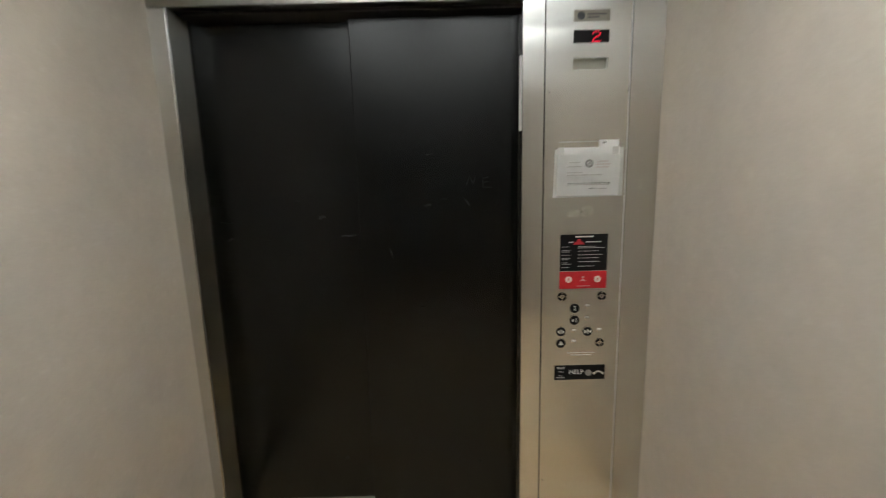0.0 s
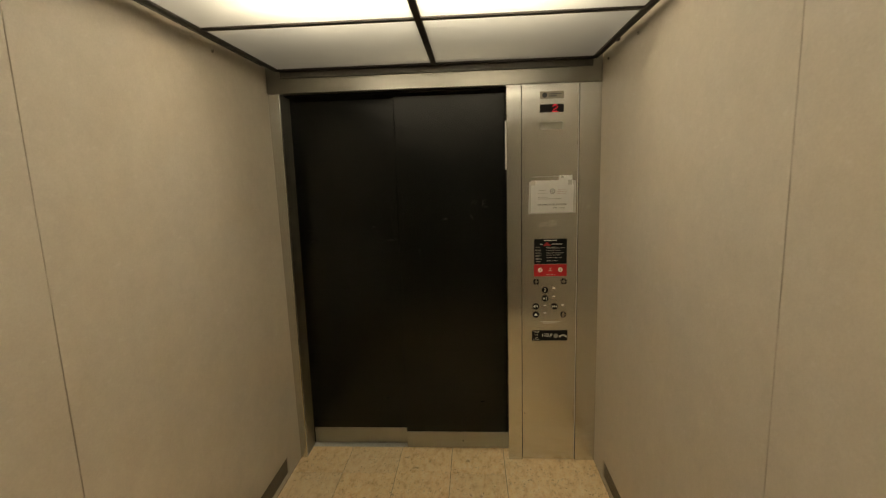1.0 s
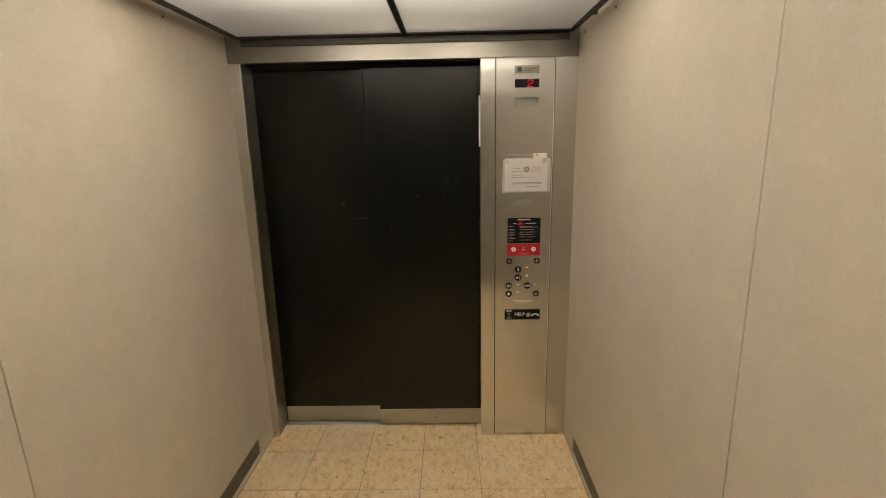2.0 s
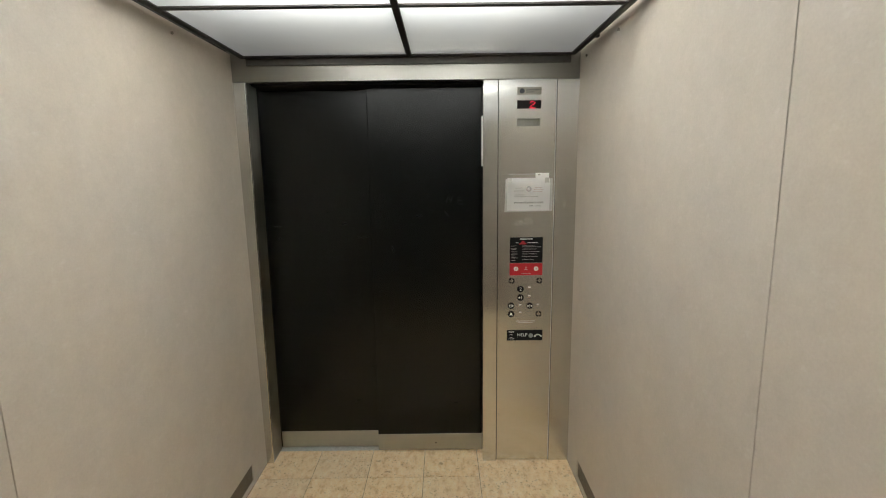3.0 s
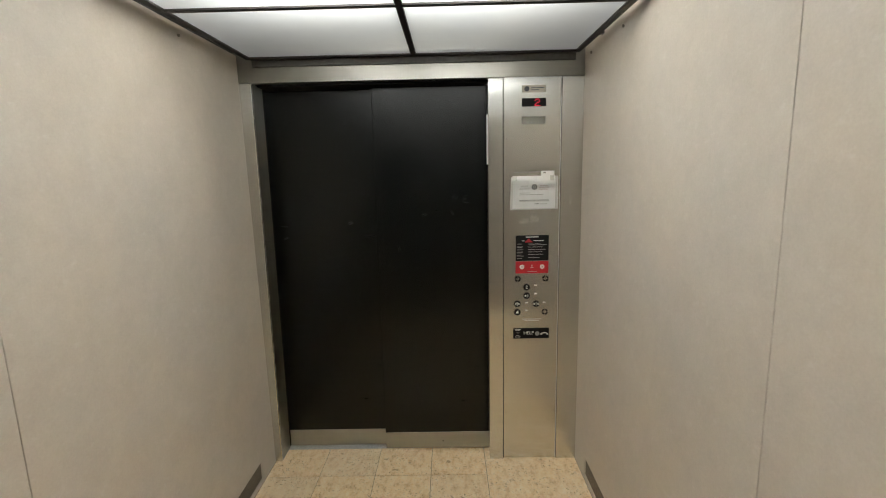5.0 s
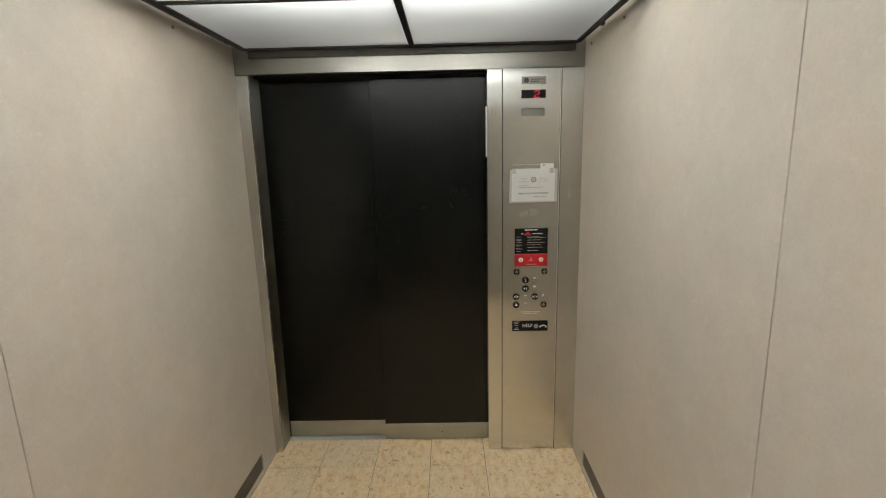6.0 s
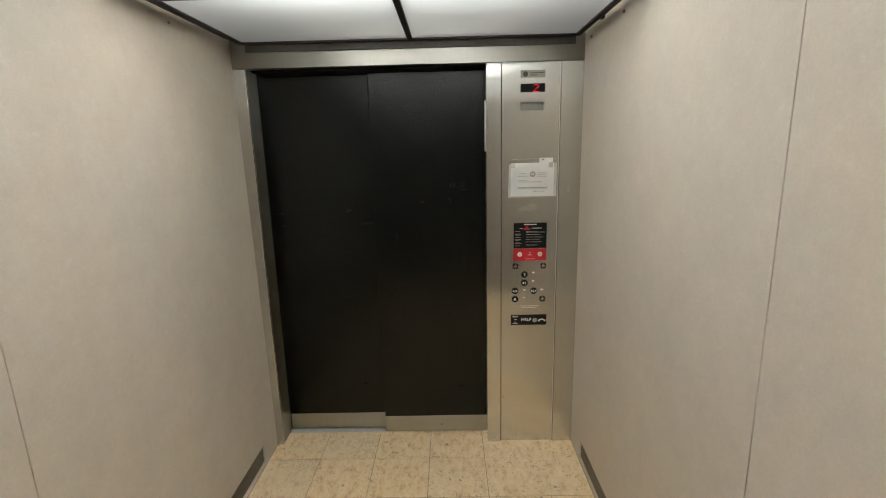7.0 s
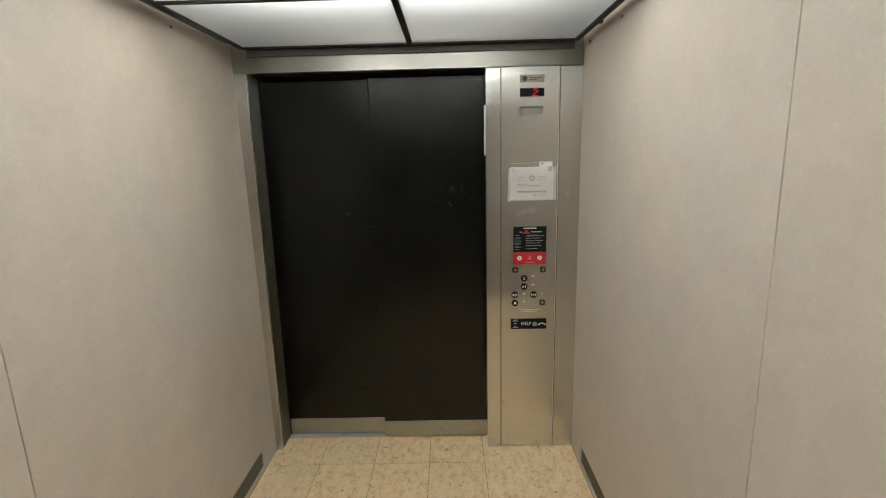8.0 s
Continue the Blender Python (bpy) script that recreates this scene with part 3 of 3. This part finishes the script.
for i in range(13):
    q = [arc[i], arc[i + 1], arc[26 - i], arc[27 - i]]
    join(bm, prism(q, "y", YF - 0.0026, YF - 0.0019))
for s in (-1, 1):
    box(0.301 + s * 0.0165 - 0.0045, 0.301 + s * 0.0165 + 0.0045, YF - 0.0026, YF - 0.0019, 0.744, 0.752, bm=bm)
part("handset_symbol", bm, INK_WHITE, helpp)

RESIDUE = plain("dried_tape_residue", (0.74, 0.73, 0.70), 0.27, 1.0, spread=0.14, scale=70)
rnd = random.Random(11)
for cx, cz, a, b in ((0.190, 1.372, 0.030, 0.020), (0.238, 1.380, 0.028, 0.024)):
    pts = [(cx + a * rnd.uniform(0.7, 1.1) * math.cos(2 * math.pi * i / 14), cz + b * rnd.uniform(0.6, 1.1) * math.sin(2 * math.pi * i / 14)) for i in range(14)]
    part("tape_residue", prism(pts, "y", YF - 0.0003, YF + 0.0002), RESIDUE, panel, "pale tape residue")
pts = [(0.428 + 0.010 * rnd.uniform(0.7, 1.1) * math.cos(2 * math.pi * i / 12), 1.475 + 0.034 * rnd.uniform(0.6, 1.1) * math.sin(2 * math.pi * i / 12)) for i in range(12)]
part("tape_residue", prism(pts, "y", -0.0003, 0.0004), RESIDUE, column, "pale tape residue")

# ---- fire service plate ----
fire = thing("fire_service_plate", 0.230, YF, 1.09, "black and red fire service instruction plate on the panel", "sign")
black = part("instruction_plate", box(0.143, 0.3175, YF - 0.002, YF - 0.0001, 1.1585, 1.2955, 0.0006), PLASTIC_BLACK, fire, "black plate with white lines of writing")
YT = YF - 0.0024
part("title_bar", box(0.196, 0.264, YT, YT + 0.0006, 1.2845, 1.2895), INK_WHITE, black)
bm = prism([(0.191, 1.258), (0.232, 1.258), (0.228, 1.266), (0.219, 1.2705), (0.216, 1.278), (0.206, 1.278), (0.204, 1.270), (0.195, 1.266)], "y", YT, YT + 0.0006)
part("symbol", bm, RED, black, "small red symbol")
part("bar", box(0.174, 0.189, YT, YT + 0.0006, 1.2655, 1.2685), INK_WHITE, black)
part("bar", box(0.236, 0.292, YT, YT + 0.0006, 1.2655, 1.2685), INK_WHITE, black)
random.seed(3)
for x0, wide, zs in ((0.149, 0.040, (1.250, 1.236, 1.231, 1.219, 1.207, 1.202, 1.190, 1.185, 1.172)), (0.208, 0.100, (1.250, 1.245, 1.233, 1.219, 1.207, 1.193, 1.176))):
    for z in zs:
        w = wide * random.uniform(0.55, 1.0)
        part("bar", box(x0, x0 + w, YT, YT + 0.0006, z - 0.0009, z + 0.0009), LINE_GREY, black)
redp = part("key_plate", box(0.1425, 0.318, YF - 0.002, YF - 0.0001, 1.090, 1.1555, 0.0006), RED, fire, "red plate with two key positions")
for x in (0.176, 0.284):
    k = part("key_position", disc_y(x, 1.1255, 0.0125, YF - 0.0035, YF - 0.0015, 24, 0.0008), INK_WHITE, redp)
    part("keyhole", box(x - 0.0015, x + 0.0015, YF - 0.004, YF - 0.0034, 1.120, 1.131), RED, k)
part("mark", disc_y(0.230, 1.134, 0.004, YT, YT + 0.0006, 12), INK_PINK, redp)
part("mark", prism([(0.218, 1.119), (0.242, 1.119), (0.230, 1.129)], "y", YT, YT + 0.0006), INK_PINK, redp)
part("bar", box(0.206, 0.256, YT, YT + 0.0006, 1.0985, 1.1015), INK_PINK, redp)

# ---- certificate in its sleeve ----
cert = thing("certificate_sleeve", 0.240, YF, 1.43, "printed certificate in a cloudy plastic sleeve taped up", "notice")
bm = prism([(0.112, 1.431), (0.3625, 1.434), (0.3615, 1.606), (0.117, 1.602)], "y", YF - 0.0014, YF - 0.0001, 0.0003)
part("sleeve", bm, SLEEVE, cert, "cloudy clear plastic sleeve")
bm = bmesh.new()
N = 8
grid = [[bm.verts.new((0.124 + 0.223 * i / N + 0.003 * j / N, YF - 0.0022 - 0.003 * math.sin(math.pi * i / N) * (0.3 + 0.7 * j / N), 1.438 + 0.145 * j / N - 0.001 * i / N)) for j in range(N + 1)] for i in range(N + 1)]
for i in range(N):
    for j in range(N):
        bm.faces.new((grid[i][j], grid[i + 1][j], grid[i + 1][j + 1], grid[i][j + 1]))
bmesh.ops.solidify(bm, geom=bm.faces[:], thickness=0.0004)
paper = part("paper", bm, PAPER, cert, "white printed sheet")
part("second_sheet", box(0.146, 0.346, YF - 0.0022, YF - 0.0015, 1.575, 1.608), PAPER, cert)
YP = YF - 0.0062
part("seal", ring_y(0.238, 1.551, 0.007, 0.0145, YP, YP + 0.0006, 20), INK_GREY, paper)
part("seal_centre", disc_y(0.238, 1.551, 0.0045, YP, YP + 0.0006, 12), INK_GREY, paper)
LIGHT_INK = plain("pale_grey_ink", (0.60, 0.59, 0.56), 0.8)
PALE_PINK = plain("pale_pink_ink", (0.74, 0.64, 0.61), 0.8)
for x0, x1, z, m in ((0.168, 0.205, 1.556, LIGHT_INK), (0.160, 0.212, 1.541, LIGHT_INK), (0.268, 0.306, 1.558, PALE_PINK), (0.262, 0.314, 1.548, PALE_PINK), (0.262, 0.308, 1.538, PALE_PINK),
                     (0.160, 0.215, 1.520, LIGHT_INK), (0.160, 0.285, 1.511, LIGHT_INK), (0.160, 0.315, 1.482, INK_GREY), (0.160, 0.315, 1.477, LIGHT_INK), (0.240, 0.262, 1.463, INK_GREY), (0.268, 0.305, 1.462, LIGHT_INK)):
    part("bar", box(x0, x1, YP, YP + 0.0006, z - 0.0014, z + 0.0014), m, paper)
for x in (0.136, 0.330):
    part("tape", box(x - 0.010, x + 0.012, YF - 0.0042, YF - 0.0036, 1.583, 1.609, 0.0002), SLEEVE, cert)
part("edge_line", box(0.131, 0.275, YF - 0.0006, YF - 0.0001, 1.627, 1.629), SLEEVE, cert)
tab = part("tab", box(0.272, 0.342, YF - 0.0030, YF - 0.0022, 1.605, 1.633, 0.0003), PAPER, cert, "small white paper tab")
part("mark", box(0.284, 0.297, YF - 0.0034, YF - 0.0029, 1.621, 1.627), INK_GREY, tab)

# ---- landing and yard outside the car ----
CONCRETE = plain("grey_painted_concrete", (0.36, 0.38, 0.38), 0.7, spread=0.10, scale=6)
THRESHOLD = plain("salmon_concrete", (0.44, 0.33, 0.26), 0.75, spread=0.15, scale=12)
STUCCO = plain("red_stucco", (0.52, 0.10, 0.12), 0.85, spread=0.14, scale=4)
STUCCO_EDGE = plain("orange_stucco", (0.60, 0.22, 0.10), 0.85, spread=0.12, scale=4)
DECK = plain("bleached_deck_board", (0.55, 0.51, 0.45), 0.7, spread=0.15, scale=9)
PAVING = plain("pale_paving", (0.56, 0.53, 0.48), 0.85, spread=0.12, scale=2)
BIN_RED = plain("faded_red_metal", (0.50, 0.085, 0.075), 0.45)
BIN_TOP = plain("pale_bin_top", (0.72, 0.68, 0.62), 0.5)
BIN_GREY = plain("grey_bin_liner", (0.10, 0.105, 0.12), 0.5)
BAG = plain("black_bag", (0.015, 0.015, 0.017), 0.25)
LEAF = plain("dusty_leaf", (0.07, 0.10, 0.045), 0.7, spread=0.3)

ground = part("ground", box(-120, 120, -120, 120, -0.30, -0.20), PAVING)
tagged(ground, "pale dusty paving round the building", "ground", kind="structure")

SX, EX, SY, TOP = -1.62, 0.86, -3.28, 3.1
shaft = thing("shaft_wall", -0.38, 0.6, 0.0, "grey painted concrete lift shaft round the car", "wall", kind="structure")
part("side", box(SX, SX + 0.2, SY, 0.30, -0.2, TOP), CONCRETE, shaft)
part("side", box(EX - 0.2, EX, SY, 0.30, -0.2, TOP), CONCRETE, shaft)
part("rear", box(SX + 0.2, EX - 0.2, SY, SY + 0.2, -0.2, TOP), CONCRETE, shaft)
part("roof", box(SX, EX, SY, 0.83, TOP, TOP + 0.15), CONCRETE, shaft)
part("pier", box(SX, -1.18, 0.42, 0.83, -0.2, TOP, 0.006), CONCRETE, shaft)
part("pier", box(0.0, EX, 0.42, 0.83, -0.2, TOP, 0.006), CONCRETE, shaft)
part("lintel", box(-1.18, 0.0, 0.42, 0.83, 2.10, TOP, 0.006), CONCRETE, shaft)
part("pocket", box(SX, -1.215, 0.3025, 0.4175, -0.2, TOP), DARK, shaft)
part("pocket", box(0.02, EX, 0.3025, 0.4175, -0.2, TOP), DARK, shaft)
part("head", box(-1.215, 0.02, 0.3025, 0.4175, 2.10, TOP), DARK, shaft)
part("pit_cover", box(SX + 0.2, EX - 0.2, SY + 0.2, 0.30, -0.2, -0.10), DARK, shaft)

landing_sill = part("landing_sill", box(-1.215, 0.02, 0.225, 0.415, -0.05, -0.004, 0.001), ALU)
tagged(landing_sill, "grooved aluminium landing sill under the closed doors", "sill", kind="structure")
for y in (0.240, 0.262, 0.300, 0.335, 0.372, 0.398):
    part("ridge", box(-1.215, 0.02, y, y + 0.006, -0.0038, 0.0), ALU, landing_sill)
for x0, x1, y in ((-1.214, -0.575, 0.350), (-0.612, 0.019, 0.312)):
    d = thing("landing_door_leaf", (x0 + x1) / 2, y, 0.0, "dark landing door leaf, closed behind the car door", "sliding door", "landing door leaves")
    part("panel", box(x0, x1, y, y + 0.028, 0.004, 2.095, 0.0015), BLACK_DOOR, d)
    part("edge", box(x0 + 0.002, x0 + 0.02, y - 0.004, y - 0.0005, 0.004, 2.095), BRONZE, d)

threshold = part("threshold", box(-1.18, 0.0, 0.42, 0.83, -0.2, -0.002, 0.003), THRESHOLD)
tagged(threshold, "worn salmon concrete strip outside the landing doors", "threshold", kind="structure")

number_plate = thing("floor_plate", -1.179, 0.633, 1.43, "small pale floor plate with raised number 2", "sign")
part("plate", box(-1.1798, -1.176, 0.585, 0.680, 1.425, 1.545, 0.001), BIN_TOP, number_plate)
num = writing("2", 0.075, 0, 0, 0, INK_WHITE, None, "numeral")
num.data.transform(pose(0, 0, 0, 0, 0, 90))
num.parent = number_plate
num.location = (0.0035, 0.0, 0.062)

deck = part("deck", box(-6, 4, 0.835, 3.05, -0.20, -0.045), DARK)
tagged(deck, "sun-bleached wooden deck boards outside the lift", "deck", kind="structure")
first = None
for i in range(14):
    y = 0.835 + i * 0.158
    if first is None:
        first = part("board", box(-6, 4, y, y + 0.150, -0.044, -0.002, 0.003), DECK, deck)
    else:
        b = first.copy()
        scene.collection.objects.link(b)
        b.location = (0, i * 0.158, 0)

pier = thing("red_wall", -2.2, 3.9, -0.2, "tall red stucco wall with a horizontal joint", "wall", kind="structure")
part("lower", box(-3.6, -1.26, 3.28, 4.6, -0.2, 2.012, 0.006), STUCCO, pier)
part("upper", box(-3.6, -1.26, 3.28, 4.6, 2.020, 4.2, 0.006), STUCCO, pier)
part("corner", box(-1.259, -1.19, 3.30, 4.6, -0.2, 4.2, 0.006), STUCCO_EDGE, pier, "orange stucco return of the wall")
far = thing("far_red_wall", -1.4, 9.3, -0.2, "low red stucco block across the yard", "wall", kind="structure")
part("block", box(-1.8, 1.2, 9.0, 9.6, 0.2, 2.3, 0.01), STUCCO, far)
part("base", box(-1.8, 1.2, 9.02, 9.6, -0.2, 0.2, 0.01), PAVING, far)


def shrub(x, y, z):
    s = thing("shrub", x, y, z, "small dusty green shrub beside the yard", "shrub")
    part("stem", rod((x, y, z), (x, y, z + 0.7), 0.03), BRONZE, s)
    rnd = random.Random(7)
    bm = bmesh.new()
    for i in range(420):
        a, b, r = rnd.uniform(0, 6.28), rnd.uniform(-1, 1), rnd.uniform(0.15, 0.6)
        c = Vector((x + r * math.cos(a) * (1 - b * b) ** 0.5, y + r * math.sin(a) * (1 - b * b) ** 0.5, z + 1.0 + 0.7 * r * b))
        u = Vector((rnd.uniform(-1, 1), rnd.uniform(-1, 1), rnd.uniform(-1, 1))).normalized()
        w = u.orthogonal().normalized() * 0.025
        bm.faces.new([bm.verts.new(c + q) for q in (-u * 0.06, w, u * 0.06, -w)])
    part("crown", bm, LEAF, s)


shrub(-2.3, 8.0, -0.2)


def litter_bin(x, y):
    b = thing("litter_bin", x, y, 0.0, "round litter bin with red metal slats and pale top", "litter bin")
    r, h = 0.265, 0.82
    n = 28

    def circle(rad, z):
        return [(x + rad * math.cos(2 * math.pi * i / n), y + rad * math.sin(2 * math.pi * i / n), z) for i in range(n)]

    def hoop(rad, z0, z1, t=0.012):
        bm = bmesh.new()
        rows = [[bm.verts.new(p) for p in circle(q, z)] for q, z in ((rad, z0), (rad + t, z0), (rad + t, z1), (rad, z1))]
        for k in range(4):
            for i in range(n):
                j = (i + 1) % n
                bm.faces.new((rows[k][i], rows[k][j], rows[(k + 1) % 4][j], rows[(k + 1) % 4][i]))
        return bm
    part("base_ring", hoop(r, 0.0, 0.035), BIN_RED, b)
    part("top_ring", hoop(r, h - 0.06, h - 0.02), BIN_RED, b)
    part("band", hoop(r, 0.56, 0.58), BIN_RED, b)
    part("band", hoop(r, 0.66, 0.68), BIN_RED, b)
    for i in range(14):
        a = 2 * math.pi * i / 14
        c, s = math.cos(a), math.sin(a)
        pts = [(x + (r - 0.004) * c - 0.018 * s, y + (r - 0.004) * s + 0.018 * c), (x + (r - 0.004) * c + 0.018 * s, y + (r - 0.004) * s - 0.018 * c),
               (x + (r + 0.004) * c + 0.018 * s, y + (r + 0.004) * s - 0.018 * c), (x + (r + 0.004) * c - 0.018 * s, y + (r + 0.004) * s + 0.018 * c)]
        part("slat", prism(pts, "z", 0.03, h - 0.05), BIN_RED, b)
    for i in range(14):
        a = 2 * math.pi * (i + 0.5) / 14
        bm = bmesh.new()
        m = pose(x + (r + 0.006) * math.cos(a), y + (r + 0.006) * math.sin(a), 0.62, 90, 0, math.degrees(a) + 90)
        vs = [[bm.verts.new(m @ Vector((q * math.cos(k * math.pi / 8), q * math.sin(k * math.pi / 8), e))) for k in range(16)] for q, e in ((0.028, 0.004), (0.036, 0.004), (0.036, -0.004), (0.028, -0.004))]
        for u in range(4):
            for k in range(16):
                j = (k + 1) % 16
                bm.faces.new((vs[u][k], vs[u][j], vs[(u + 1) % 4][j], vs[(u + 1) % 4][k]))
        part("ring_ornament", bm, BIN_RED, b)
    bm = bmesh.new()
    bmesh.ops.create_cone(bm, cap_ends=True, segments=n, radius1=0.19, radius2=0.225, depth=0.70, matrix=pose(x, y, 0.38))
    part("liner", bm, BIN_GREY, b, "grey plastic liner")
    bm = bmesh.new()
    bmesh.ops.create_cone(bm, cap_ends=False, segments=n, radius1=0.235, radius2=0.215, depth=0.12, matrix=pose(x, y, 0.70))
    for v in bm.verts:
        v.co += Vector((0.012 * math.sin(v.co.x * 90), 0.012 * math.cos(v.co.y * 80), 0.015 * math.sin(v.co.x * 70 + v.co.y * 50)))
    bmesh.ops.solidify(bm, geom=bm.faces[:], thickness=0.002)
    part("bag", bm, BAG, b, "black bag folded over the rim")
    bm = bmesh.new()
    rows = [[bm.verts.new(p) for p in circle(q, z)] for q, z in ((0.10, h + 0.02), (0.20, h + 0.03), (0.285, h + 0.005), (0.285, h - 0.02), (0.27, h - 0.02), (0.10, h - 0.005))]
    for k in range(6):
        for i in range(n):
            j = (i + 1) % n
            bm.faces.new((rows[k][i], rows[k][j], rows[(k + 1) % 6][j], rows[(k + 1) % 6][i]))
    part("top", bm, BIN_TOP, b, "pale round top with an opening")


litter_bin(-1.51, 2.56)

# ---- floor tiles ----
xs = [XL, -0.950, -0.643, -0.336, -0.029, 0.278, XR]
ys = [0.121] + [-0.140 - 0.307 * i for i in range(9)] + [YB]
G, GY = 0.0014, 0.0020
shared = {}
for i in range(len(xs) - 1):
    for j in range(len(ys) - 1):
        x0, x1, y0, y1 = xs[i], xs[i + 1], ys[j + 1], ys[j]
        if i >= 4 and j <= 1:
            # one undivided slab in front of the column
            if (i, j) != (4, 0):
                continue
            x1, y0 = xs[6], ys[2]
        w, d = x1 - x0 - 2 * G, y1 - y0 - 2 * GY
        if w < 0.02 or d < 0.02:
            continue
        key = (round(w, 3), round(d, 3))
        x, y = (x0 + x1) / 2, (y0 + y1) / 2
        if key not in shared:
            bm = box(-w / 2, w / 2, -d / 2, d / 2, -0.0035, 0.0, 0.0007)
            shared[key] = part("tile", bm, TRAVERTINE, floor)
            shared[key].location = (x, y, 0.0)
        else:
            t = shared[key].copy()
            scene.collection.objects.link(t)
            t.location = (x, y, 0.0)
